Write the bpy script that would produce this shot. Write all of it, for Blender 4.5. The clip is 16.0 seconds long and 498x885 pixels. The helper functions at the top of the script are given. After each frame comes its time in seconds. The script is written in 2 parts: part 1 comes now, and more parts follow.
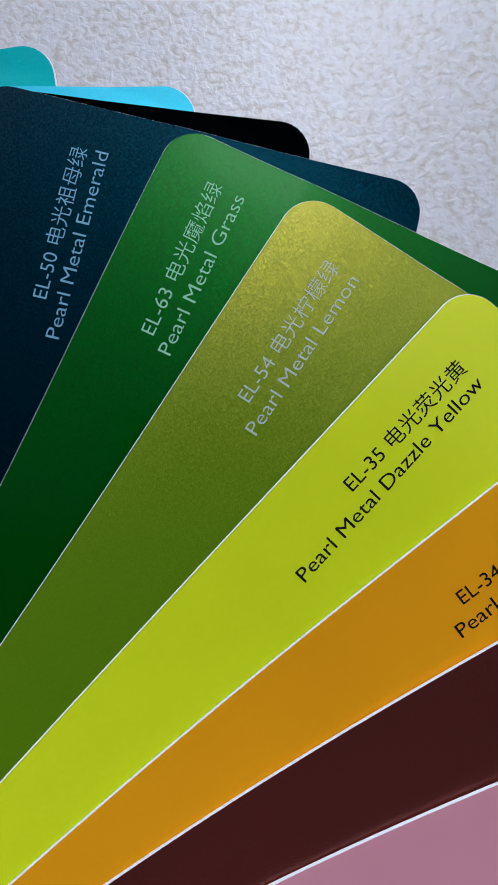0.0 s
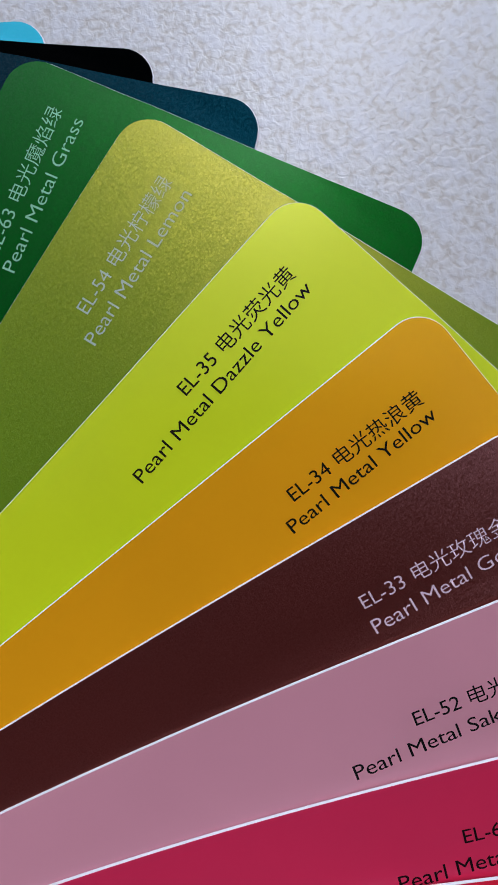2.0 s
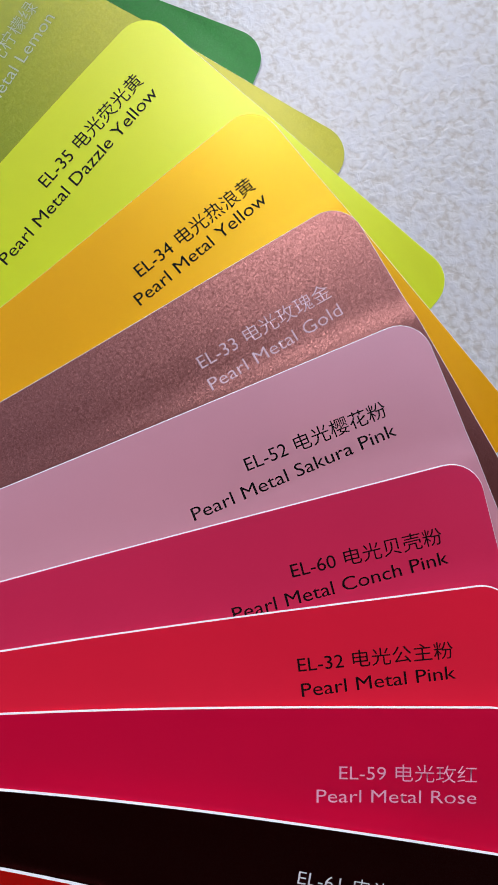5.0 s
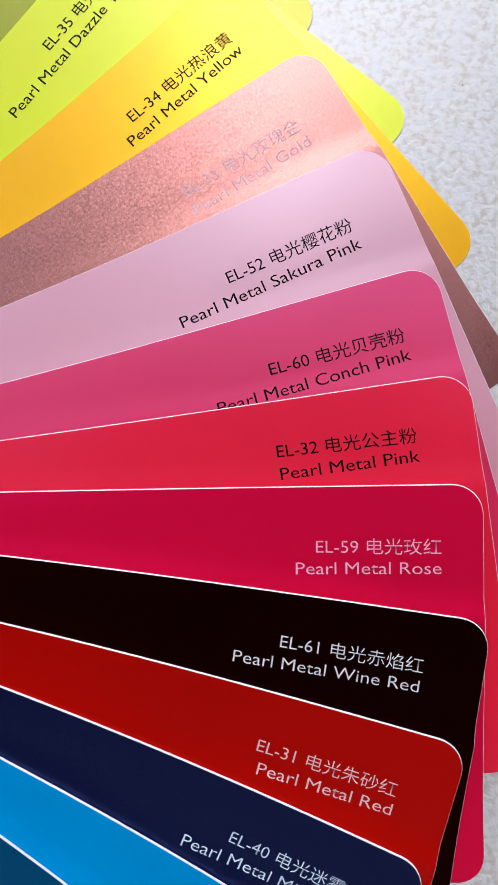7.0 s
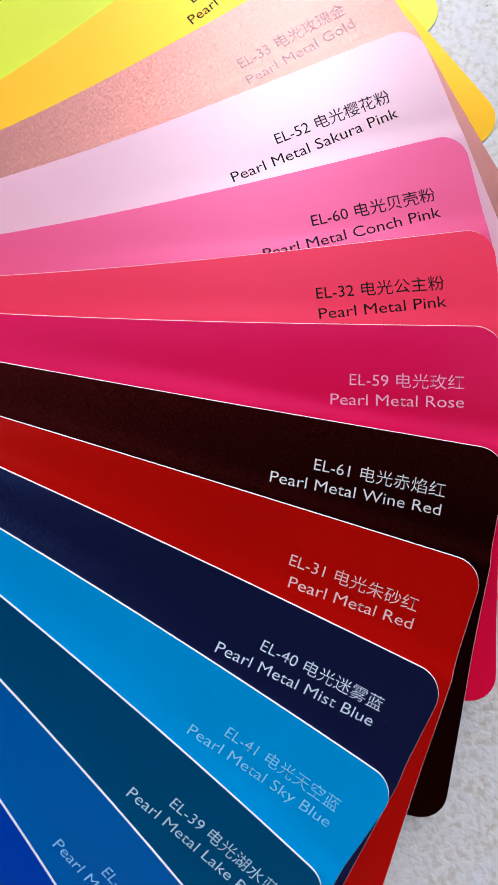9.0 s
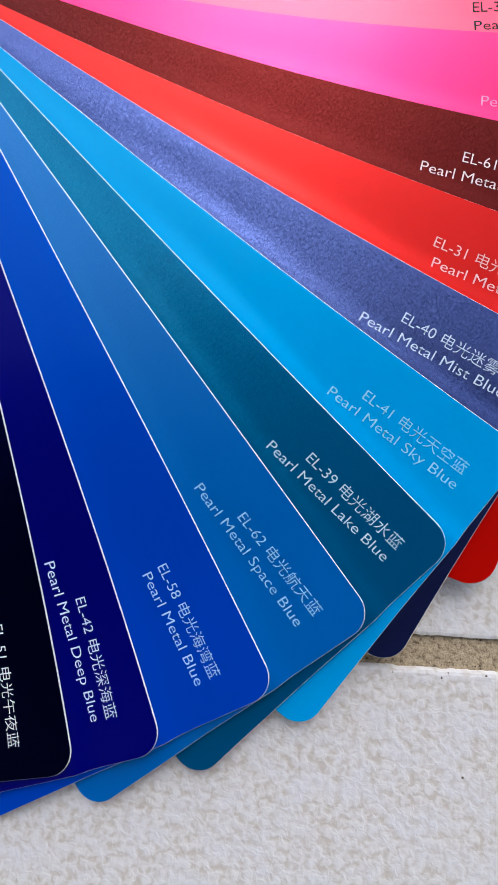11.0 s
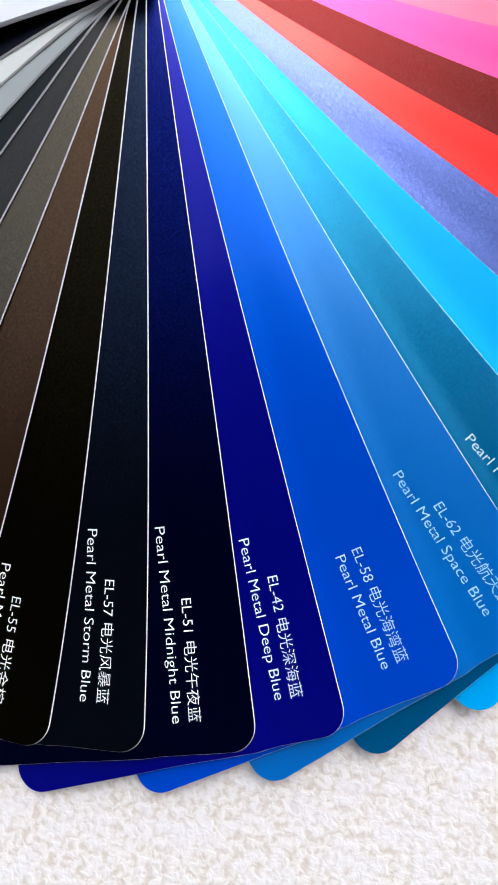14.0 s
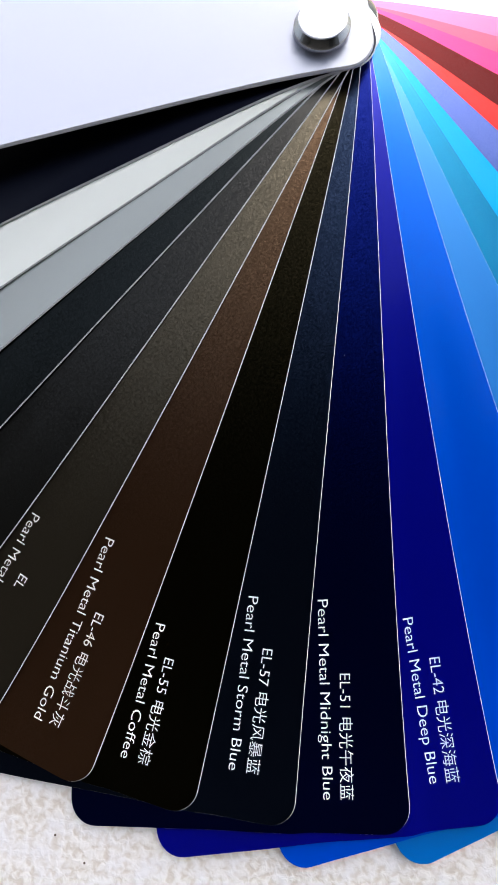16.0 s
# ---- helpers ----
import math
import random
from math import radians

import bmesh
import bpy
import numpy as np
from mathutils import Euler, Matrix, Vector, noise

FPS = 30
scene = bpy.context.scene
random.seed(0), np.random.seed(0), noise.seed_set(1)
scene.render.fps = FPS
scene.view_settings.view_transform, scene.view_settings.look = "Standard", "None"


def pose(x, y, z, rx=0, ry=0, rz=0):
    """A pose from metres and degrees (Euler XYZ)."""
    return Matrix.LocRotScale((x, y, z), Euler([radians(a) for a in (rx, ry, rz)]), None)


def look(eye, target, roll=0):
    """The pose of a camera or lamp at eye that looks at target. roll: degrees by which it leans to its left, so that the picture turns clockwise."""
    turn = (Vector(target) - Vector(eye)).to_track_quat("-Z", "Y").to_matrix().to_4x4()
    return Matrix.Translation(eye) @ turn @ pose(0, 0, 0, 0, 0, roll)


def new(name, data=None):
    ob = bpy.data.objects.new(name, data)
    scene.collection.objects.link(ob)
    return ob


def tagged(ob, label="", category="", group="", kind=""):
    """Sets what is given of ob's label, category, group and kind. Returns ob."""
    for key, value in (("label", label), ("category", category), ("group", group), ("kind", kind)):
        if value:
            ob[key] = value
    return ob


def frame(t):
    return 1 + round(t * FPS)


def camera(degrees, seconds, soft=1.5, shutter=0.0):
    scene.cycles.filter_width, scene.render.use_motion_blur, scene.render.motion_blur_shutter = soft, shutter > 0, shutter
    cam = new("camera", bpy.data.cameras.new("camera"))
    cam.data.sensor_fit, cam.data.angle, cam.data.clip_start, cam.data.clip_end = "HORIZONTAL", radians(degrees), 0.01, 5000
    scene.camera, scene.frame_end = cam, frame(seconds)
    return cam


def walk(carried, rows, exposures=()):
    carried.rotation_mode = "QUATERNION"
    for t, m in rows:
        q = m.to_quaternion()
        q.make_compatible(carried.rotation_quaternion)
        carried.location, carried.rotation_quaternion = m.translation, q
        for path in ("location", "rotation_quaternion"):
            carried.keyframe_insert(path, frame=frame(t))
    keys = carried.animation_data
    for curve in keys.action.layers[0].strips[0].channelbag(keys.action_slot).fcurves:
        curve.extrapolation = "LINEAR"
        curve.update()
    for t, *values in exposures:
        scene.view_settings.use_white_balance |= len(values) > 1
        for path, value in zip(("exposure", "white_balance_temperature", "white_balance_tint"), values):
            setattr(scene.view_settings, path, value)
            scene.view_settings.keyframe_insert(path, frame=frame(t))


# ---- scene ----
# ---------------------------------------------------------------- camera
cam = camera(66.93, 16.0, soft=1.6)
PATH = [
    (0.0, pose(0.08311, 0.10951, 0.08788, 2.713, 0.837, -1.972)),
    (0.5, pose(0.09097, 0.10651, 0.08780, 2.388, 1.548, -2.194)),
    (1.0, pose(0.10076, 0.10065, 0.08773, 2.376, 1.832, -2.747)),
    (1.5, pose(0.10788, 0.09560, 0.08820, 2.213, 2.317, -2.841)),
    (2.0, pose(0.11283, 0.09172, 0.08894, 2.432, 2.326, -3.266)),
    (2.5, pose(0.11895, 0.08769, 0.09013, 2.520, 2.348, -3.439)),
    (3.0, pose(0.12486, 0.08197, 0.09162, 2.773, 2.516, -3.573)),
    (3.5, pose(0.12658, 0.07200, 0.09196, 2.825, 2.951, -3.429)),
    (4.0, pose(0.12842, 0.06270, 0.09277, 3.148, 2.862, -3.514)),
    (4.5, pose(0.13421, 0.05504, 0.09315, 3.404, 2.989, -3.923)),
    (5.0, pose(0.13957, 0.04530, 0.09282, 3.710, 2.604, -3.777)),
    (5.2, pose(0.14180, 0.04088, 0.09291, 4.025, 1.834, -4.125)),
    (7.3, pose(0.14219, -0.00030, 0.09949, 4.682, 4.082, -4.749)),
    (7.5, pose(0.14130, -0.00284, 0.10036, 4.870, 4.002, -4.653)),
    (8.0, pose(0.13867, -0.00895, 0.10156, 5.132, 3.893, -4.477)),
    (8.5, pose(0.13926, -0.01850, 0.10170, 5.537, 3.758, -3.821)),
    (9.0, pose(0.13039, -0.03349, 0.10221, 5.888, 3.285, -2.690)),
    (9.5, pose(0.12627, -0.04640, 0.10356, 6.223, 3.815, -2.250)),
    (10.0, pose(0.12149, -0.06114, 0.10394, 6.627, 4.067, -1.361)),
    (10.2, pose(0.10789, -0.07472, 0.10362, 6.583, 4.472, 0.223)),
    (12.3, pose(0.08971, -0.12214, 0.10148, 7.681, 2.857, 2.817)),
    (12.5, pose(0.08507, -0.12314, 0.10188, 7.549, 2.598, 3.210)),
    (13.0, pose(0.07467, -0.12351, 0.10411, 7.928, 2.484, 3.862)),
    (13.5, pose(0.06242, -0.12142, 0.10625, 7.940, 2.222, 4.616)),
    (14.0, pose(0.04808, -0.11788, 0.10632, 7.820, 2.286, 5.515)),
    (14.5, pose(0.04131, -0.11709, 0.10720, 7.787, 2.007, 5.882)),
    (15.0, pose(0.02809, -0.11348, 0.10984, 7.974, 2.268, 7.056)),
    (15.5, pose(0.01259, -0.10926, 0.11069, 8.159, 2.371, 8.228)),
    (16.0, pose(0.00498, -0.10642, 0.10946, 8.243, 1.819, 9.282)),
]
EXPOSURE = [(0.0, 0.1, 5550, 12), (2.5, 0.0, 5550, 12), (4.0, -0.08, 5600, 12), (4.5, -0.08, 5650, 12), (5.0, 0.25, 5750, 12), (8.0, 0.55, 5900, 12), (10.2, 0.55, 5900, 11), (12.3, 1.25, 6250, 10), (14.5, 1.35, 6250, 10), (16.0, 1.2, 6200, 10)]
walk(cam, PATH, EXPOSURE)

# ---------------------------------------------------------------- light
world = bpy.data.worlds.new("sky")
scene.world = world
world.use_nodes = True
wn = world.node_tree
sky = wn.nodes.new("ShaderNodeTexSky")
sky.sky_type = "NISHITA"
sky.sun_disc = False
sky.sun_elevation = radians(44)
sky.sun_rotation = radians(10)
sky.dust_density = 3.0
sky.ozone_density = 0.6
background = wn.nodes["Background"]
background.inputs["Strength"].default_value = 0.15
haze = wn.nodes.new("ShaderNodeHueSaturation")
haze.inputs["Saturation"].default_value = 0.45
wn.links.new(sky.outputs["Color"], haze.inputs["Color"])
wn.links.new(haze.outputs["Color"], background.inputs["Color"])

sun_data = bpy.data.lights.new("sun", "SUN")
sun_data.energy, sun_data.angle, sun_data.color = 0.16, radians(18), (1.0, 0.99, 0.98)
sun = new("sun", sun_data)
sun.matrix_world = look((0.125, 0.708, 0.695), (0, 0, 0))


# ---------------------------------------------------------------- materials
def material(name):
    m = bpy.data.materials.new(name)
    m.use_nodes = True
    return m, m.node_tree, m.node_tree.nodes["Principled BSDF"]


def srgb(r, g, b):
    return tuple((c / 255 / 12.92) if c <= 10 else ((c / 255 + 0.055) / 1.055) ** 2.4 for c in (r, g, b))


def node(tree, kind, **values):
    n = tree.nodes.new(kind)
    for key, value in values.items():
        n.inputs[key].default_value = value
    return n


# films whose body and pearl flakes differ in hue: (body, flakes, share of flakes)
FLOP = {
    "near-black green film": ((0, 1, 1), (2, 5, 6), 0.05),
    "dark emerald film": ((0, 9, 14), (8, 52, 66), 0.34),
    "grass green film": ((0, 64, 0), (0, 104, 4), 0.34),
    "lemon green film": ((92, 136, 0), (196, 178, 60), 0.3),
    "fluorescent yellow film": ((220, 234, 0), (244, 240, 100), 0.1),
    "deep yellow film": ((250, 168, 0), (255, 232, 20), 0.18),
    "rose gold film": ((80, 22, 16), (222, 152, 142), 0.42),
    "pale cherry pink film": ((228, 156, 168), (230, 224, 242), 0.16),
    "conch pink film": ((232, 44, 86), (244, 146, 206), 0.2),
    "bright coral pink film": ((248, 34, 62), (248, 104, 154), 0.15),
    "rose red film": ((228, 10, 58), (246, 34, 160), 0.2),
    "dark wine red film": ((5, 0, 0), (112, 34, 32), 0.36),
    "vermilion red film": ((192, 8, 0), (250, 34, 24), 0.24),
    "misty grey-blue film": ((3, 5, 48), (118, 138, 214), 0.36),
    "sky blue film": ((0, 158, 228), (24, 196, 250), 0.14),
    "lake blue film": ((0, 78, 126), (34, 158, 200), 0.34),
    "space blue film": ((0, 102, 190), (90, 166, 226), 0.28),
    "bay blue film": ((0, 66, 194), (10, 124, 236), 0.28),
    "deep sea blue film": ((2, 3, 110), (8, 20, 170), 0.25),
    "midnight blue film": ((0, 1, 6), (14, 26, 104), 0.45),
    "storm blue film": ((1, 2, 4), (40, 52, 76), 0.45),
    "black coffee film": ((1, 1, 0), (40, 36, 24), 0.4),
    "brown titanium gold film": ((36, 18, 7), (96, 76, 58), 0.6),
    "dark olive grey film": ((16, 13, 8), (108, 100, 84), 0.6),
    "charcoal film": ((4, 4, 3), (72, 71, 68), 0.55),
    "graphite black film": ((2, 3, 3), (52, 56, 56), 0.5),
}


def pearl(name, rgb, metal, flake, rough=0.33):
    """Glossy film: a coloured body under clear lacquer, with fine pearl flakes that each lie at a tilt of their own."""
    body_rgb, flake_rgb, share = FLOP.get(name, (rgb, rgb, metal))
    m, tree, shader = material(name)
    link = tree.links.new
    at = tree.nodes.new("ShaderNodeTexCoord").outputs["Object"]
    drift = node(tree, "ShaderNodeTexNoise", Scale=28.0, Detail=3.0)
    link(at, drift.inputs["Vector"])
    wide = node(tree, "ShaderNodeMapRange")
    for key, value in (("From Min", 0.3), ("From Max", 0.7), ("To Min", 0.96), ("To Max", 1.04)):
        wide.inputs[key].default_value = value
    link(drift.outputs["Fac"], wide.inputs["Value"])
    colour = tree.nodes.new("ShaderNodeVectorMath")
    colour.operation = "SCALE"
    colour.inputs[0].default_value = srgb(*body_rgb)
    link(wide.outputs["Result"], colour.inputs["Scale"])
    # dust and lint on the gloss
    motes = node(tree, "ShaderNodeTexVoronoi", Scale=150.0)
    link(at, motes.inputs["Vector"])
    tell = tree.nodes.new("ShaderNodeSeparateColor")
    link(motes.outputs["Color"], tell.inputs["Color"])
    size = node(tree, "ShaderNodeMapRange")
    for key, value in (("From Min", 0.80), ("From Max", 1.0), ("To Min", 0.0), ("To Max", 0.02)):
        size.inputs[key].default_value = value
    link(tell.outputs["Red"], size.inputs["Value"])
    on = tree.nodes.new("ShaderNodeMath")
    on.operation = "LESS_THAN"
    link(motes.outputs["Distance"], on.inputs[0])
    link(size.outputs["Result"], on.inputs[1])
    dusty = tree.nodes.new("ShaderNodeMix")
    dusty.data_type = "RGBA"
    dusty.inputs[7].default_value = (0.5, 0.5, 0.5, 1)
    link(on.outputs[0], dusty.inputs[0])
    link(colour.outputs["Vector"], dusty.inputs[6])
    link(dusty.outputs[2], shader.inputs["Base Color"])
    dark = max(body_rgb) < 60
    shader.inputs["Roughness"].default_value = 0.3
    shader.inputs["Specular IOR Level"].default_value = 0.0 if dark else 0.08
    shader.inputs["Coat Weight"].default_value = 0.0 if dark else 0.16
    shader.inputs["Coat Roughness"].default_value = 0.13
    # flakes: cells of about a fifth of a millimetre, tilted at random
    cells = node(tree, "ShaderNodeTexVoronoi", Scale=6500.0)
    link(at, cells.inputs["Vector"])
    lean = tree.nodes.new("ShaderNodeVectorMath")
    lean.operation = "SUBTRACT"
    lean.inputs[1].default_value = (0.5, 0.5, 0.5)
    link(cells.outputs["Color"], lean.inputs[0])
    tilt = tree.nodes.new("ShaderNodeVectorMath")
    tilt.operation = "SCALE"
    tilt.inputs["Scale"].default_value = 0.05 + 0.22 * flake
    link(lean.outputs["Vector"], tilt.inputs[0])
    upright = tree.nodes.new("ShaderNodeNewGeometry")
    added = tree.nodes.new("ShaderNodeVectorMath")
    added.operation = "ADD"
    link(upright.outputs["Normal"], added.inputs[0])
    link(tilt.outputs["Vector"], added.inputs[1])
    unit = tree.nodes.new("ShaderNodeVectorMath")
    unit.operation = "NORMALIZE"
    link(added.outputs["Vector"], unit.inputs[0])
    flakes = tree.nodes.new("ShaderNodeBsdfPrincipled")
    flakes.inputs["Base Color"].default_value = (*srgb(*flake_rgb), 1)
    flakes.inputs["Metallic"].default_value = 1.0
    flakes.inputs["Roughness"].default_value = rough
    link(unit.outputs["Vector"], flakes.inputs["Normal"])
    mixed = node(tree, "ShaderNodeMixShader", Fac=share)
    link(shader.outputs["BSDF"], mixed.inputs[1])
    link(flakes.outputs["BSDF"], mixed.inputs[2])
    link(mixed.outputs["Shader"], tree.nodes["Material Output"].inputs["Surface"])
    return m


def plain(name, rgb, rough=0.5, metal=0.0, spread=0.06, scale=60.0, gloss=0.5):
    m, tree, shader = material(name)
    at = tree.nodes.new("ShaderNodeTexCoord").outputs["Object"]
    grain = node(tree, "ShaderNodeTexNoise", Scale=scale, Detail=5.0)
    tree.links.new(at, grain.inputs["Vector"])
    tone = node(tree, "ShaderNodeMapRange")
    for key, value in (("From Min", 0.25), ("From Max", 0.75), ("To Min", 1 - spread), ("To Max", 1 + spread)):
        tone.inputs[key].default_value = value
    tree.links.new(grain.outputs["Fac"], tone.inputs["Value"])
    colour = tree.nodes.new("ShaderNodeVectorMath")
    colour.operation = "SCALE"
    colour.inputs[0].default_value = srgb(*rgb)
    tree.links.new(tone.outputs["Result"], colour.inputs["Scale"])
    tree.links.new(colour.outputs["Vector"], shader.inputs["Base Color"])
    shader.inputs["Roughness"].default_value = rough
    shader.inputs["Metallic"].default_value = metal
    shader.inputs["Specular IOR Level"].default_value = gloss
    return m


def tile_stone():
    """Glazed floor tile with a fine pebbled pattern and a hammered surface."""
    m, tree, shader = material("speckled tile glaze")
    link = tree.links.new
    at = tree.nodes.new("ShaderNodeTexCoord").outputs["Object"]
    # worm-shaped pale patches on a tan body
    worms = node(tree, "ShaderNodeTexNoise", Scale=520.0, Detail=1.8, Roughness=0.55, Distortion=0.35)
    link(at, worms.inputs["Vector"])
    body = tree.nodes.new("ShaderNodeValToRGB")
    ramp = body.color_ramp
    ramp.elements[0].position, ramp.elements[0].color = 0.30, (*srgb(192, 183, 173), 1)
    ramp.elements[1].position, ramp.elements[1].color = 0.60, (*srgb(216, 212, 208), 1)
    for spot, rgb in ((0.41, (198, 190, 181)), (0.47, (206, 201, 195)), (0.53, (210, 205, 200))):
        stop = ramp.elements.new(spot)
        stop.color = (*srgb(*rgb), 1)
    link(worms.outputs["Fac"], body.inputs["Fac"])
    patch = node(tree, "ShaderNodeTexNoise", Scale=130.0, Detail=3.0, Roughness=0.6)
    link(at, patch.inputs["Vector"])
    patchy = node(tree, "ShaderNodeMapRange")
    for key, value in (("From Min", 0.42), ("From Max", 0.68), ("To Min", 0.0), ("To Max", 0.85)):
        patchy.inputs[key].default_value = value
    link(patch.outputs["Fac"], patchy.inputs["Value"])
    pale = tree.nodes.new("ShaderNodeMix")
    pale.data_type = "RGBA"
    pale.inputs[7].default_value = (*srgb(212, 210, 212), 1)
    link(patchy.outputs["Result"], pale.inputs[0])
    link(body.outputs["Color"], pale.inputs[6])
    # tiny dark specks
    dots = node(tree, "ShaderNodeTexVoronoi", Scale=210.0)
    link(at, dots.inputs["Vector"])
    speck = node(tree, "ShaderNodeMapRange")
    for key, value in (("From Min", 0.05), ("From Max", 0.08), ("To Min", 1.0), ("To Max", 0.0)):
        speck.inputs[key].default_value = value
    link(dots.outputs["Distance"], speck.inputs["Value"])
    chosen = tree.nodes.new("ShaderNodeSeparateColor")
    link(dots.outputs["Color"], chosen.inputs["Color"])
    few = node(tree, "ShaderNodeMath")
    few.operation = "GREATER_THAN"
    few.inputs[1].default_value = 0.88
    link(chosen.outputs["Green"], few.inputs[0])
    some = node(tree, "ShaderNodeMath")
    some.operation = "MULTIPLY"
    link(speck.outputs["Result"], some.inputs[0])
    link(few.outputs[0], some.inputs[1])
    dirt = tree.nodes.new("ShaderNodeMix")
    dirt.data_type = "RGBA"
    dirt.inputs[7].default_value = (*srgb(84, 72, 62), 1)
    link(some.outputs[0], dirt.inputs[0])
    link(pale.outputs[2], dirt.inputs[6])
    link(dirt.outputs[2], shader.inputs["Base Color"])
    shader.inputs["Roughness"].default_value = 0.3
    bump = node(tree, "ShaderNodeBump", Strength=0.3, Distance=0.0010)
    link(worms.outputs["Fac"], bump.inputs["Height"])
    link(bump.outputs["Normal"], shader.inputs["Normal"])
    return m


TILE = tile_stone()


def sandy_cement():
    """Rough cement with sand grains and dirt in it."""
    m, tree, shader = material("sandy cement")
    link = tree.links.new
    at = tree.nodes.new("ShaderNodeTexCoord").outputs["Object"]
    grains = node(tree, "ShaderNodeTexNoise", Scale=900.0, Detail=4.0, Roughness=0.7)
    link(at, grains.inputs["Vector"])
    ramp = tree.nodes.new("ShaderNodeValToRGB")
    ramp.color_ramp.elements[0].position, ramp.color_ramp.elements[0].color = 0.30, (*srgb(70, 58, 42), 1)
    ramp.color_ramp.elements[1].position, ramp.color_ramp.elements[1].color = 0.62, (*srgb(186, 168, 138), 1)
    middle = ramp.color_ramp.elements.new(0.45)
    middle.color = (*srgb(158, 140, 112), 1)
    link(grains.outputs["Fac"], ramp.inputs["Fac"])
    link(ramp.outputs["Color"], shader.inputs["Base Color"])
    shader.inputs["Roughness"].default_value = 0.95
    bump = node(tree, "ShaderNodeBump", Strength=0.8, Distance=0.0008)
    link(grains.outputs["Fac"], bump.inputs["Height"])
    link(bump.outputs["Normal"], shader.inputs["Normal"])
    return m


GROUT = sandy_cement()
CORE = plain("white card core", (222, 222, 224), 0.45, spread=0.02)
COVER = plain("white cover board", (202, 205, 222), 0.42, spread=0.012)
COVER_EDGE = plain("grey cover edge", (200, 200, 206), 0.5)
CHROME = plain("polished steel", (215, 215, 215), 0.3, 1.0, 0.05, 900.0)
# rivet side: the same steel, base colour darkened for the dark reflections in it
STEEL = plain("shaded rivet steel", (150, 150, 150), 0.22, 1.0, 0.12, 1500.0)
WALL = plain("grey painted wall", (92, 90, 88), 0.8)
CEILING = plain("dark unseen ceiling", (44, 40, 36), 0.8)


# ---------------------------------------------------------------- meshes
def link_mesh(name, verts, faces, materials, parent=None, indices=None, smooth=False):
    mesh = bpy.data.meshes.new(name)
    mesh.from_pydata([tuple(v) for v in verts], [], faces)
    for m in materials:
        mesh.materials.append(m)
    if indices is not None:
        mesh.polygons.foreach_set("material_index", indices)
    if smooth:
        mesh.polygons.foreach_set("use_smooth", [True] * len(mesh.polygons))
    mesh.update()
    ob = new(name, mesh)
    if parent is not None:
        ob.parent = parent
    return ob


def box(name, lo, hi, mat, parent=None):
    x0, y0, z0 = lo
    x1, y1, z1 = hi
    verts = [(x, y, z) for z in (z0, z1) for y in (y0, y1) for x in (x0, x1)]
    faces = [(0, 2, 3, 1), (4, 5, 7, 6), (0, 1, 5, 4), (2, 6, 7, 3), (0, 4, 6, 2), (1, 3, 7, 5)]
    return link_mesh(name, verts, faces, [mat], parent)


# ---------------------------------------------------------------- setting
floor = box("floor", (-2.18, -1.98, -0.05), (2.09, 2.29, -0.0013), GROUT)
tagged(floor, "sandy cement bed showing in the joints between tiles", "floor", kind="structure")

JOINT = 0.0072
TILE_SIZE = 0.6


def floor_tile(x0, y0, x1, y1, parent, fine):
    """A slab with chipped, slightly rounded rims."""
    rng = random.Random(round(1000 * (x0 + 7 * y0)))
    step = 0.0012 if fine else 0.05
    rim = []

    def side(ax, ay, bx, by, nx, ny):
        length = math.hypot(bx - ax, by - ay)
        count = max(2, int(length / step))
        for k in range(count):
            f = k / count
            wear = abs(noise.noise(Vector((ax + f * (bx - ax), ay + f * (by - ay), 0.3)) * 260)) * 0.0007 + rng.random() * 0.0002
            rim.append((ax + f * (bx - ax) + nx * wear, ay + f * (by - ay) + ny * wear))

    side(x0, y0, x1, y0, 0, 1)
    side(x1, y0, x1, y1, -1, 0)
    side(x1, y1, x0, y1, 0, -1)
    side(x0, y1, x0, y0, 1, 0)
    n = len(rim)
    cx, cy = (x0 + x1) / 2, (y0 + y1) / 2
    verts = []
    for inset, z in ((0.0, -0.02), (0.0, -0.0009), (0.00035, -0.0002), (0.0011, 0.0)):
        for x, y in rim:
            verts.append((x + (inset if x < cx else -inset), y + (inset if y < cy else -inset), z))
    faces = []
    for ring in range(3):
        for k in range(n):
            j = (k + 1) % n
            faces.append((ring * n + k, ring * n + j, (ring + 1) * n + j, (ring + 1) * n + k))
    faces.append(tuple(range(3 * n, 4 * n)))
    return link_mesh("tile", verts, faces, [TILE], parent)


# rows of tiles; the open joint runs past the fan's lower cards
ROW = -0.1454
for row in range(-4, 4):
    for col in range(-4, 4):
        x0 = 0.26 + col * (TILE_SIZE + JOINT)
        y0 = ROW + row * (TILE_SIZE + JOINT)
        if abs(x0) < 2.3 and abs(y0) < 2.3 and x0 + TILE_SIZE < 2.4 and y0 + TILE_SIZE < 2.4:
            near = col == -1 and row in (-1, 0)
            floor_tile(x0, y0, x0 + TILE_SIZE, y0 + TILE_SIZE, floor, near)


def wall(name, lo, hi, label, mat=None):
    return tagged(box(name, lo, hi, mat or WALL), label, "wall", kind="structure")


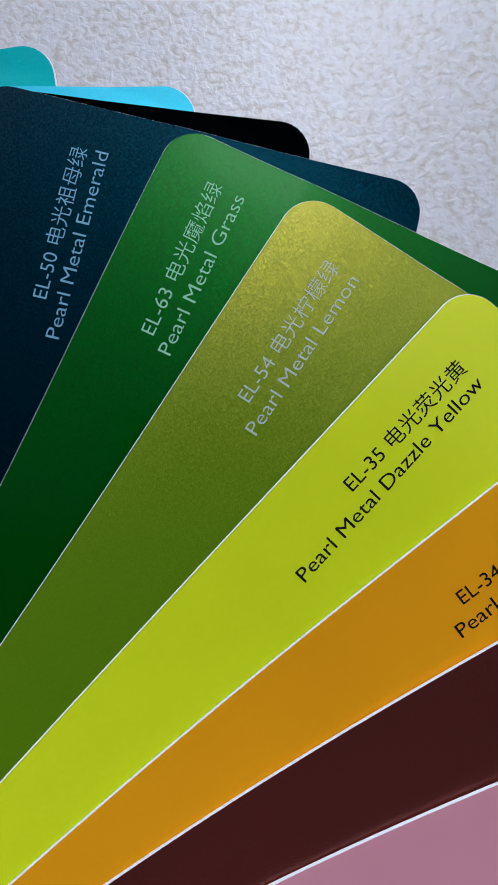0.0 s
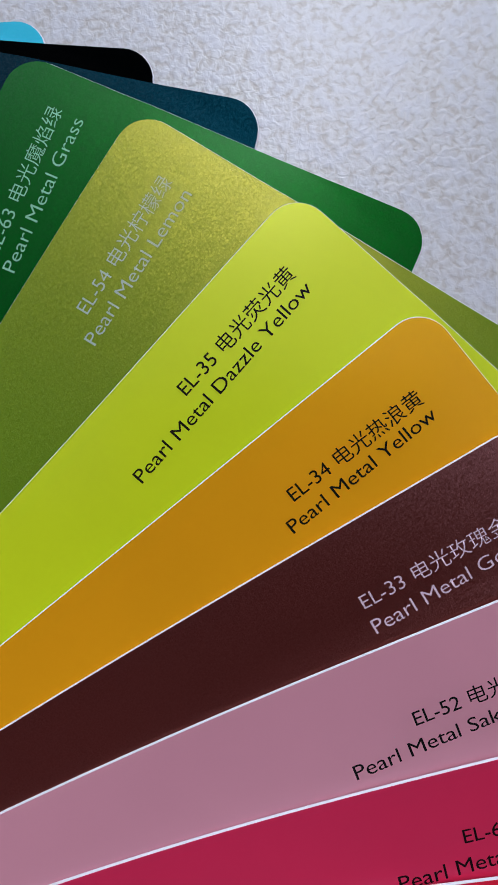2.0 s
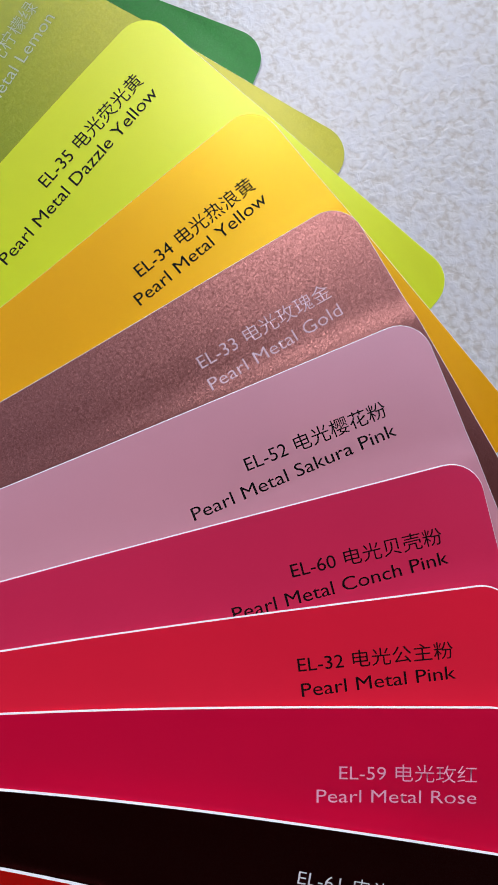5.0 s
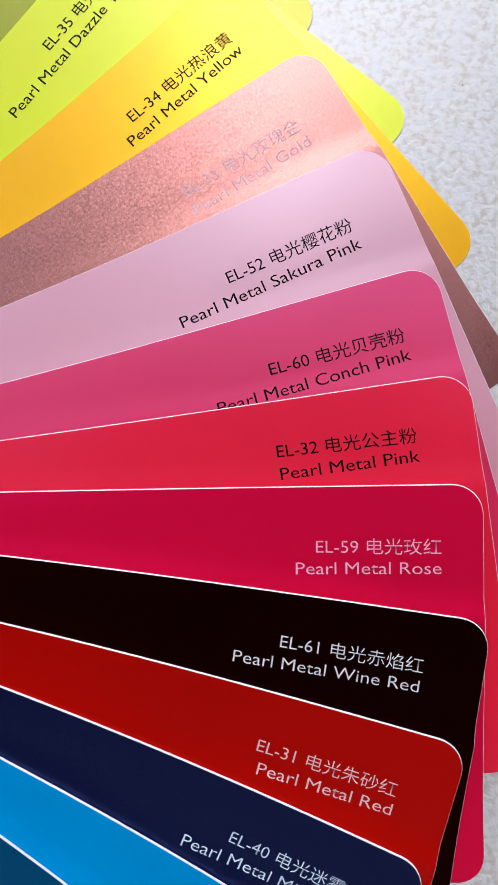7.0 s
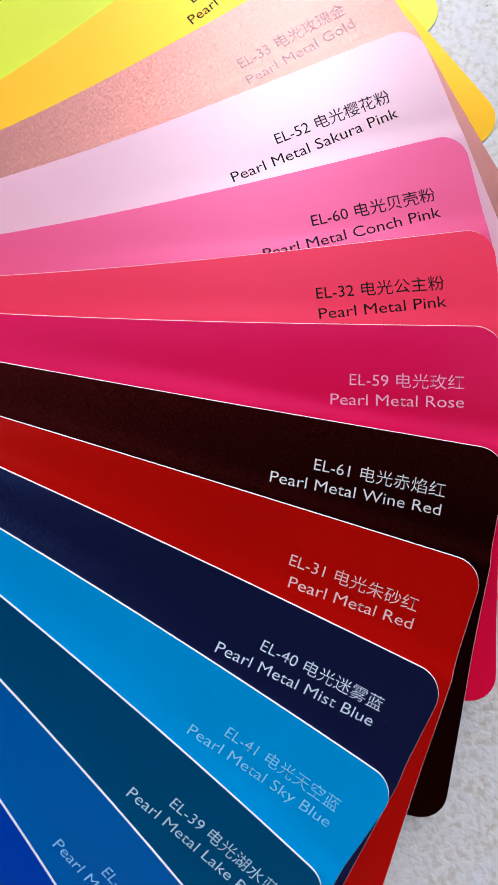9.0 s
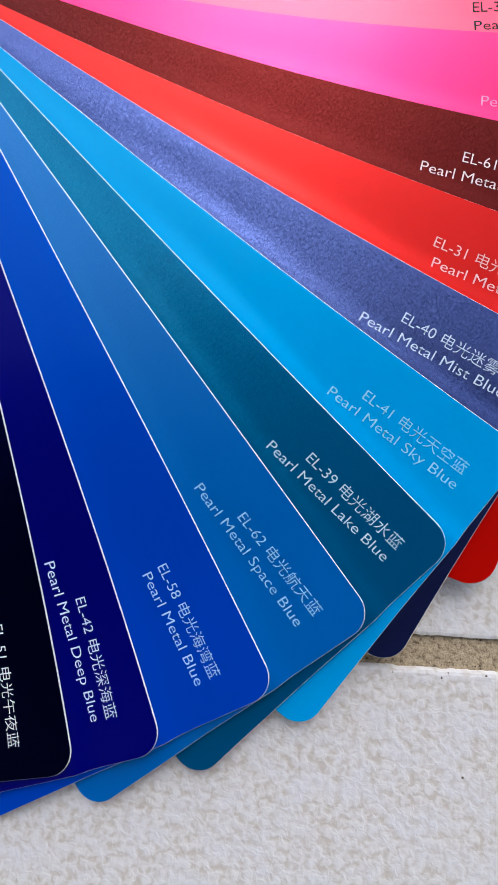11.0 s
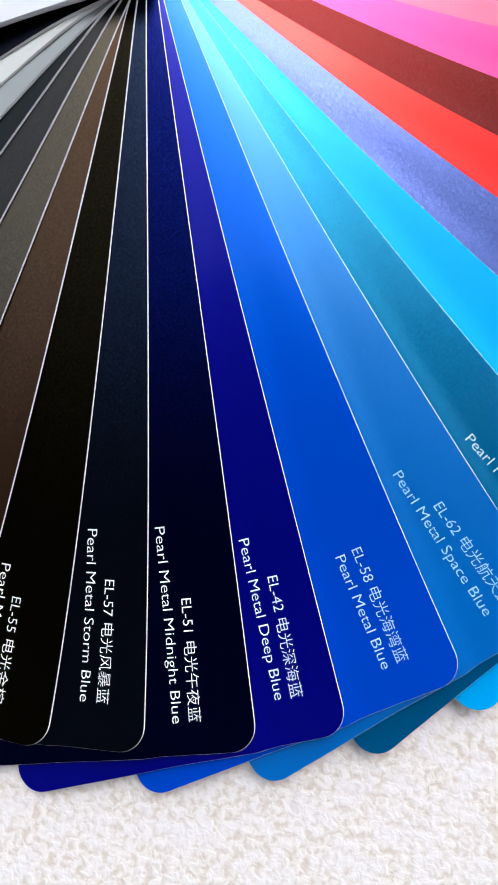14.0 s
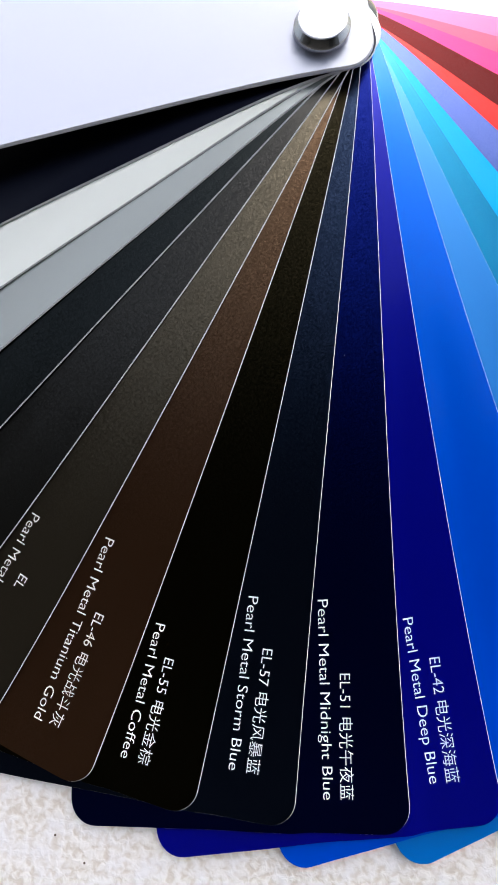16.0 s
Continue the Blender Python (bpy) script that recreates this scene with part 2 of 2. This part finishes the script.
# walls out of view, added to block sky and steer what the cards mirror
DIM = "plain grey painted wall, unseen, added to shape the light"
wall("wall_south", (-2.33, -2.13, -0.05), (2.24, -1.98, 2.6), DIM)
wall("wall_east", (2.09, -1.98, -0.05), (2.24, -0.25, 2.6), DIM)
wall("wall_west", (-2.33, -1.98, -0.05), (-2.18, -0.25, 2.6), DIM)
# dark slabs out of view, added so the films mirror darkness overhead
tagged(box("ceiling", (-2.33, -2.13, 2.6), (2.24, -0.25, 2.75), CEILING), "plain dark ceiling, unseen, added to darken reflections", "ceiling", kind="structure")
tagged(box("ceiling_blocker", (-0.65, -0.25, 2.6), (1.60, 0.38, 2.75), CEILING), "plain dark slab, unseen, added to block light from overhead", "ceiling", kind="structure")

ground = box("ground", (-400, -400, -0.3), (400, 400, -0.06), plain("pale paving", (150, 146, 138), 0.9))
tagged(ground, "pale open ground outside the added walls", "ground", kind="structure")

# ---------------------------------------------------------------- the fan deck
U = 0.075
fan = new("swatch_fan_deck")
fan.matrix_world = pose(-0.00029, -0.00062, 0.01415, 2.527, -1.190, -0.026)
tagged(fan, "fanned-out deck of glossy pearl colour cards with riveted white cover", "swatch fan")

END, LEFT, RIGHT, BACK, ROUND = 2.462 * U, 0.171 * U, -0.950 * U, -0.165 * U, 0.085 * U
THICK = 0.0003

# code, Chinese name, English name, colour, metal, flakes, ink, shade,
# (angle, tip height, bow, slip along, slip across), print (line one: start, its base, end, its base; line two alike)
CARDS = [
    ("", "", "", (200, 205, 40), 0.3, 0.4, 0, "yellow-green", (121.63, -0.005, -0.016, 0.000, 0.000), None),
    ("", "", "", (20, 120, 120), 0.5, 0.8, 0, "sea-green", (113.63, -0.005, -0.016, 0.000, 0.000), None),
    ("", "", "", (30, 150, 150), 0.5, 0.8, 0, "blue-green", (105.63, -0.005, -0.016, 0.000, 0.000), None),
    ("", "", "", (16, 160, 158), 0.4, 0.8, 0, "turquoise", (97.63, -0.005, -0.016, 0.010, -0.004), None),
    ("", "", "", (64, 184, 206), 0.35, 0.9, 0, "pale cyan", (88.85, -0.006, -0.017, -0.011, 0.004), None),
    ("", "", "", (1, 2, 3), 0.0, 0.4, 0, "near-black green", (81.84, -0.008, -0.019, 0.004, -0.001), None),
    ("EL-50", "电光祖母绿", "Pearl Metal Emerald", (0, 26, 36), 0.6, 1.0, (125, 172, 196), "dark emerald", (74.79, -0.019, -0.021, 0.002, -0.000), (1.967, -0.123, 2.347, -0.125, 1.881, -0.175, 2.350, -0.177)),
    ("EL-63", "电光魔焰绿", "Pearl Metal Grass", (0, 80, 8), 0.5, 1.0, (150, 205, 165), "grass green", (63.43, 0.012, -0.042, 0.014, -0.004), (1.966, 0.001, 2.360, 0.005, 1.939, -0.054, 2.356, -0.055)),
    ("EL-54", "电光柠檬绿", "Pearl Metal Lemon", (142, 156, 12), 0.5, 1.0, (186, 196, 176), "lemon green", (55.26, -0.002, -0.071, -0.015, 0.004), (1.963, 0.001, 2.345, -0.005, 1.908, -0.054, 2.343, -0.061)),
    ("EL-35", "电光荧光黄", "Pearl Metal Dazzle Yellow", (214, 226, 26), 0.08, 0.2, (8, 8, 7), "fluorescent yellow", (44.78, 0.007, -0.050, 0.008, 0.018), (1.920, 0.030, 2.306, 0.028, 1.696, -0.031, 2.308, -0.024)),
    ("EL-34", "电光热浪黄", "Pearl Metal Yellow", (242, 174, 0), 0.15, 0.3, (8, 8, 7), "deep yellow", (35.69, 0.002, -0.051, 0.005, 0.000), (1.932, -0.001, 2.314, -0.010, 1.884, -0.059, 2.316, -0.058)),
    ("EL-33", "电光玫瑰金", "Pearl Metal Gold", (180, 112, 100), 0.9, 1.0, (226, 196, 206), "rose gold", (26.97, 0.000, -0.050, 0.008, 0.021), (1.922, -0.021, 2.304, -0.030, 1.917, -0.083, 2.305, -0.085)),
    ("EL-52", "电光樱花粉", "Pearl Metal Sakura Pink", (216, 172, 186), 0.25, 0.3, (8, 7, 8), "pale cherry pink", (18.79, 0.011, -0.059, 0.005, 0.016), (1.913, -0.027, 2.293, -0.032, 1.742, -0.091, 2.296, -0.088)),
    ("EL-60", "电光贝壳粉", "Pearl Metal Conch Pink", (230, 58, 118), 0.2, 0.3, (9, 7, 8), "conch pink", (10.65, 0.012, -0.060, -0.002, -0.017), (1.944, -0.007, 2.330, -0.016, 1.777, -0.074, 2.332, -0.071)),
    ("EL-32", "电光公主粉", "Pearl Metal Pink", (245, 42, 78), 0.12, 0.3, (9, 7, 8), "bright coral pink", (3.36, 0.012, -0.057, 0.002, -0.022), (1.912, 0.015, 2.297, 0.003, 1.913, -0.048, 2.297, -0.052)),
    ("EL-59", "电光玫红", "Pearl Metal Rose", (236, 10, 78), 0.18, 0.2, (240, 170, 200), "rose red", (-4.00, -0.024, -0.044, -0.011, -0.012), (2.010, -0.011, 2.347, -0.017, 1.954, -0.070, 2.347, -0.073)),
    ("EL-61", "电光赤焰红", "Pearl Metal Wine Red", (108, 26, 26), 1.0, 0.8, (236, 226, 224), "dark wine red", (-12.77, -0.002, -0.059, 0.006, -0.004), (1.909, 0.020, 2.298, 0.006, 1.787, -0.037, 2.295, -0.049)),
    ("EL-31", "电光朱砂红", "Pearl Metal Red", (232, 16, 10), 0.35, 0.5, (240, 190, 186), "vermilion red", (-20.09, 0.005, -0.069, -0.007, -0.029), (1.915, 0.001, 2.308, -0.019, 1.931, -0.062, 2.310, -0.073)),
    ("EL-40", "电光迷雾蓝", "Pearl Metal Mist Blue", (90, 114, 204), 0.99, 0.9, (206, 222, 240), "misty grey-blue", (-28.59, -0.010, -0.059, -0.018, -0.011), (1.939, 0.007, 2.326, 0.001, 1.823, -0.055, 2.322, -0.052)),
    ("EL-41", "电光天空蓝", "Pearl Metal Sky Blue", (0, 178, 250), 0.2, 0.2, (140, 210, 240), "sky blue", (-36.03, -0.019, -0.056, -0.012, -0.025), (1.966, 0.004, 2.351, 0.001, 1.871, -0.051, 2.357, -0.053)),
    ("EL-39", "电光湖水蓝", "Pearl Metal Lake Blue", (14, 144, 198), 0.6, 0.7, (176, 216, 230), "lake blue", (-44.62, -0.014, -0.084, -0.009, -0.006), (1.960, 0.018, 2.353, 0.025, 1.847, -0.044, 2.352, -0.031)),
    ("EL-62", "电光航天蓝", "Pearl Metal Space Blue", (64, 152, 228), 0.45, 0.5, (140, 200, 240), "space blue", (-52.64, -0.019, -0.073, -0.011, 0.000), (1.964, 0.004, 2.348, 0.019, 1.811, -0.052, 2.344, -0.048)),
    ("EL-58", "电光海湾蓝", "Pearl Metal Blue", (0, 104, 236), 0.5, 0.3, (160, 205, 245), "bay blue", (-61.72, -0.025, -0.055, -0.004, 0.018), (1.959, -0.003, 2.344, -0.009, 1.962, -0.060, 2.346, -0.063)),
    ("EL-42", "电光深海蓝", "Pearl Metal Deep Blue", (3, 4, 142), 0.5, 0.4, (206, 220, 250), "deep sea blue", (-70.62, 0.000, -0.066, 0.015, -0.002), (1.933, 0.036, 2.324, 0.017, 1.796, -0.024, 2.320, -0.037)),
    ("EL-51", "电光午夜蓝", "Pearl Metal Midnight Blue", (6, 10, 44), 0.85, 0.8, (226, 232, 245), "midnight blue", (-77.62, -0.004, -0.071, 0.002, 0.004), (1.965, -0.019, 2.359, -0.040, 1.726, -0.075, 2.360, -0.097)),
    ("EL-57", "电光风暴蓝", "Pearl Metal Storm Blue", (26, 34, 50), 0.92, 0.9, (226, 232, 240), "storm blue", (-85.95, 0.028, -0.099, -0.018, -0.008), (1.913, 0.026, 2.315, 0.008, 1.749, -0.034, 2.314, -0.053)),
    ("EL-55", "电光金棕", "Pearl Metal Coffee", (15, 13, 10), 0.95, 1.0, (232, 230, 226), "black coffee", (-93.40, 0.010, -0.078, -0.009, -0.014), (1.996, -0.030, 2.350, -0.043, 1.892, -0.083, 2.351, -0.106)),
    ("EL-46", "电光战斗灰", "Pearl Metal Titanium Gold", (112, 78, 50), 0.85, 0.9, (222, 216, 206), "brown titanium gold", (-101.84, 0.003, -0.083, 0.009, -0.014), (1.915, -0.010, 2.322, -0.024, 1.666, -0.065, 2.328, -0.085)),
    ("EL", "", "Pearl Metal", (118, 112, 102), 0.95, 0.9, (214, 210, 204), "dark olive grey", (-111.63, 0.006, -0.079, -0.000, 0.006), None),
    ("", "", "", (94, 93, 94), 0.95, 0.9, 0, "charcoal", (-119.75, -0.001, -0.081, 0.000, 0.001), None),
    ("", "", "", (52, 60, 62), 0.95, 0.9, 0, "graphite black", (-128.87, -0.002, -0.086, 0.000, 0.001), None),
    ("", "", "", (158, 163, 162), 0.3, 0.5, 0, "silver grey", (-137.15, 0.010, -0.069, 0.000, 0.017), None),
    ("", "", "", (212, 215, 210), 0.12, 0.2, 0, "pearl white", (-144.49, 0.012, -0.057, -0.000, 0.013), None),
    ("", "", "", (10, 12, 22), 0.8, 0.3, 0, "black", (-154.09, 0.011, -0.054, -0.000, 0.022), None),
]
COUNT = len(CARDS)
ANGLES = [c[8][0] for c in CARDS]


def eased(values, reach=2):
    n = len(values)
    return [sum(values[min(max(k + d, 0), n - 1)] for d in range(-reach, reach + 1)) / (2 * reach + 1) for k in range(n)]


TIP = eased([c[8][1] for c in CARDS])
BOW = eased([c[8][2] for c in CARDS])


def order_raw(angle):
    if angle >= ANGLES[0]:
        return (ANGLES[0] - angle) / 8
    for k in range(len(ANGLES) - 1):
        if angle >= ANGLES[k + 1]:
            return k + (ANGLES[k] - angle) / (ANGLES[k] - ANGLES[k + 1])
    return len(ANGLES) - 1 + (ANGLES[-1] - angle) / 8


def order_at(angle):
    """The place in the stack of the card that points that way."""
    return sum(order_raw(angle + 3.0 * d) for d in range(-4, 5)) / 9


def blend(values, k):
    k = min(max(k, 0), COUNT - 1)
    a = min(int(k), COUNT - 2)
    w = k - a
    return values[a] + (values[a + 1] - values[a]) * w * w * (3 - 2 * w)


CURL_WIDTH, CURL = 0.066, 0.0096


def slack(index):
    """How strongly each card is bent to catch a bright band: least at the deck's ends, most among the blues."""
    return 0.2 if index < 11 else 0.85 if index == 11 else 0.5 if index < 15 else 1.0 if index < 24 else 0.6


def curl(index, fx, fy, out):
    """How far a card bends up in the strip beside the next one's edge; a shape added to give a bright band of light
    there.
    """
    if index + 1 >= COUNT:
        return 0.0
    theta, _, _, _, across = CARDS[index + 1][8]
    beside = math.cos(radians(theta)) * fy - math.sin(radians(theta)) * fx - across - LEFT / U
    s = max(0.0, 1 - beside / CURL_WIDTH)
    return CURL * slack(index) * out * (s ** 1.5 if s < 1 else max(0.0, 1.25 - 0.25 * s))


def place(index, x, y, lift):
    """From a card's own plane to the fan: the cards climb from their tips to the rivet and lie on one another like shingles."""
    theta, _, _, along, across = CARDS[index][8]
    x, y = x / U + along, y / U + across
    r = math.hypot(x, y)
    f = min(1.05, math.hypot(r / 2.44, 0.09))
    out = min(f, 1) ** 2 * (3 - 2 * min(f, 1))
    turn = order_at(theta + math.degrees(math.atan2(y, x)) * min(1, f * 3))
    gap = 0.0034 + (0.0177 - 0.0034) * out
    z = 0.3751 * (1 - f) + blend(TIP, turn) * f + blend(BOW, turn) * 4 * f * (1 - f)
    z += gap * (index - (out * turn + (1 - out) * 19.5))
    c, s = math.cos(radians(theta)), math.sin(radians(theta))
    fx, fy = c * x - s * y, s * x + c * y
    return (U * fx, U * fy, U * (z + curl(index, fx, fy, out)) + lift)


def card_grid(inset, back=BACK, end=END, left=LEFT, right=RIGHT, rounding=ROUND, nx=44, ny=60):
    """Rows of (x, y) over a card with round corners."""
    x0, x1, y0, y1, rad = back + inset, end - inset, right + inset, left - inset, rounding - inset
    xs = []
    for k in range(9):
        xs.append(x0 + rad * (1 - math.cos(math.pi / 2 * k / 8)))
    for k in range(1, nx):
        xs.append(x0 + rad + (x1 - x0 - 2 * rad) * k / nx)
    for k in range(9):
        xs.append(x1 - rad + rad * math.sin(math.pi / 2 * k / 8))
    rows = []
    for x in xs:
        d = max(x0 + rad - x, x - (x1 - rad), 0)
        cut = rad - math.sqrt(max(0, rad * rad - d * d))
        lo, hi = y0 + cut, y1 - cut
        rows.append([(x, lo + (hi - lo) * j / ny) for j in range(ny + 1)])
    return rows


def surface(rows, at, lift):
    verts = [at(x, y, lift) for row in rows for x, y in row]
    n = len(rows[0])
    faces = [(a * n + b, (a + 1) * n + b, (a + 1) * n + b + 1, a * n + b + 1) for a in range(len(rows) - 1) for b in range(n - 1)]
    return verts, faces


def outline(rows):
    n = len(rows[0])
    m = len(rows)
    ids = [(a, 0) for a in range(m)] + [(m - 1, b) for b in range(1, n)] + [(a, n - 1) for a in range(m - 2, -1, -1)] + [(0, b) for b in range(n - 2, 0, -1)]
    return [a * n + b for a, b in ids]


def slab(name, at, thick, mats, parent, bevel=0.0002, **size):
    """A closed card: flat underside, straight sides and a narrow chamfer round the top."""
    wide, narrow = card_grid(0, **size), card_grid(bevel, **size)
    under, uf = surface(wide, at, -thick)
    mid, _ = surface(wide, at, -bevel)
    top, tf = surface(narrow, at, 0)
    ring = outline(wide)
    n = len(under)
    verts = under + mid + top
    faces = [tuple(reversed(f)) for f in uf]
    for level in (0, n):
        for k in range(len(ring)):
            a, b = ring[k], ring[(k + 1) % len(ring)]
            faces.append((level + a, level + b, level + n + b, level + n + a))
    sides = len(faces)
    faces += [tuple(2 * n + i for i in f) for f in tf]
    return link_mesh(name, verts, faces, mats, parent, [0] * sides + [len(mats) - 1] * (len(faces) - sides))


def lettering(body, size, start, base, end, base_end, at, mat, parent, weight):
    """A line of print from start to end, laid on the card; its base may run slightly askew."""
    curve = bpy.data.curves.new("line", "FONT")
    curve.body, curve.size = body, size
    curve.resolution_u, curve.offset = 3, weight
    ob = new("line", curve)
    bpy.context.view_layer.update()
    mesh = bpy.data.meshes.new_from_object(ob.evaluated_get(bpy.context.evaluated_depsgraph_get()))
    bpy.data.objects.remove(ob)
    bpy.data.curves.remove(curve)
    low = min(v.co.x for v in mesh.vertices)
    high = max(v.co.x for v in mesh.vertices)
    stretch = (end - start) / (high - low)
    for v in mesh.vertices:
        along = (v.co.x - low) * stretch
        v.co = at(start + along, base + (base_end - base) * along / (end - start) + v.co.y, 0.00007)
    mesh.materials.clear()
    mesh.materials.append(mat)
    mesh.name = "lettering"
    made = new("lettering", mesh)
    made.parent = parent
    return made


for index, (code, chinese, english, rgb, metal, flake, ink, shade, _, lines) in enumerate(CARDS):
    def at(x, y, lift, index=index):
        return place(index, x, y, lift)

    card = slab("swatch_card", at, THICK, [CORE], fan)
    tagged(card, shade + " pearl colour card with white core")
    film_verts, film_faces = surface(card_grid(0.0002), at, 0.00003)
    film = link_mesh("colour_film", film_verts, film_faces, [pearl(shade + " film", rgb, metal, flake)], card, smooth=True)
    weight = 0.0 if ink and sum(ink) < 120 else -0.00002
    if ink and lines:
        print_ink = plain(shade + " print", ink, 0.65, spread=0.03, gloss=0.12)
        one, two = [U * v for v in lines[:4]], [U * v for v in lines[4:]]
        lettering(code + " " + chinese, 0.0036, *one, at, print_ink, card, weight)
        lettering(english, 0.0036, *two, at, print_ink, card, weight)
    elif ink:
        print_ink = plain(shade + " print", ink, 0.65, spread=0.03, gloss=0.12)
        lettering(code, 0.0036, 1.935 * U, 0.0, 1.985 * U, 0.0, at, print_ink, card, weight)
        lettering(english, 0.0036, 1.73 * U, -0.066 * U, 2.0 * U, -0.072 * U, at, print_ink, card, weight)

# ---------------------------------------------------------------- cover and rivet
COVER_ANGLE = -164.0


def cover_at(x, y, lift):
    c, s = math.cos(radians(COVER_ANGLE)), math.sin(radians(COVER_ANGLE))
    r = math.hypot(x, y)
    return (c * x - s * y, s * x + c * y, 0.385 * U - 0.075 * r + lift)


cover = slab("cover", cover_at, 0.0006, [COVER_EDGE, COVER], fan, bevel=0.0003, left=0.2 * U)
tagged(cover, "white cover board with grey edge")

lower = slab("back_cover", lambda x, y, lift: (-y, x, -0.0095 + lift), 0.0011, [COVER_EDGE, COVER], fan, bevel=0.0003)
tagged(lower, "white back board under the cards")


def turned(name, profile, mat, parent, centre, steps=48):
    verts, faces = [], []
    for r, z in profile:
        for k in range(steps):
            a = 2 * math.pi * k / steps
            verts.append((centre[0] + r * math.cos(a), centre[1] + r * math.sin(a), centre[2] + z))
    for ring in range(len(profile) - 1):
        for k in range(steps):
            j = (k + 1) % steps
            faces.append((ring * steps + k, ring * steps + j, (ring + 1) * steps + j, (ring + 1) * steps + k))
    faces.append(tuple((len(profile) - 1) * steps + k for k in range(steps)))
    return link_mesh(name, verts, faces, [mat], parent)


R = 0.0060
rivet = turned("rivet", [(0.0024, -0.036), (0.0024, 0.0), (R * 0.97, 0.0), (R, 0.0002), (R, 0.0006), (R * 0.985, 0.0008), (R * 0.85, 0.0017)], STEEL, fan, (0.042 * U, -0.076 * U, 0.385 * U))
tagged(rivet, "polished steel screw rivet with a bevelled head")
cap = turned("cap", [(R * 0.84, 0.0), (R * 0.84, 0.00025), (R * 0.80, 0.00034)], CHROME, rivet, (0.042 * U, -0.076 * U, 0.385 * U + 0.0017))

# ---------------------------------------------------------------- grit along the open joint
rng = random.Random(5)
grit_verts, grit_faces = [], []
for _ in range(150):
    x = 0.10 + 0.10 * rng.random()
    y = rng.choice((ROW - 0.0002, ROW - 0.0004, ROW - 0.0066, ROW - JOINT * rng.random()))
    if rng.random() < 0.2:
        y = ROW - JOINT - 0.004 * rng.random()
    on_tile = y < ROW - JOINT or y > ROW
    size = 0.0001 + 0.00025 * rng.random() ** 2
    z = (0.0 if on_tile else -0.0013) + size * 0.5
    first = len(grit_verts)
    for dx, dy, dz in ((1, 0, 0), (-1, 0, 0), (0, 1, 0), (0, -1, 0), (0, 0, 1), (0, 0, -1)):
        k = size * (0.6 + 0.8 * rng.random())
        grit_verts.append((x + dx * k, y + dy * k, z + dz * k * 0.7))
    for face in ((0, 2, 4), (2, 1, 4), (1, 3, 4), (3, 0, 4), (2, 0, 5), (1, 2, 5), (3, 1, 5), (0, 3, 5)):
        grit_faces.append(tuple(first + i for i in face))
grit = link_mesh("grit", grit_verts, grit_faces, [plain("dark grit", (74, 62, 48), 0.9, spread=0.4, scale=3000.0)])
tagged(grit, "scattered dark sandy grit along the open tile joint", "grit", kind="stuff")
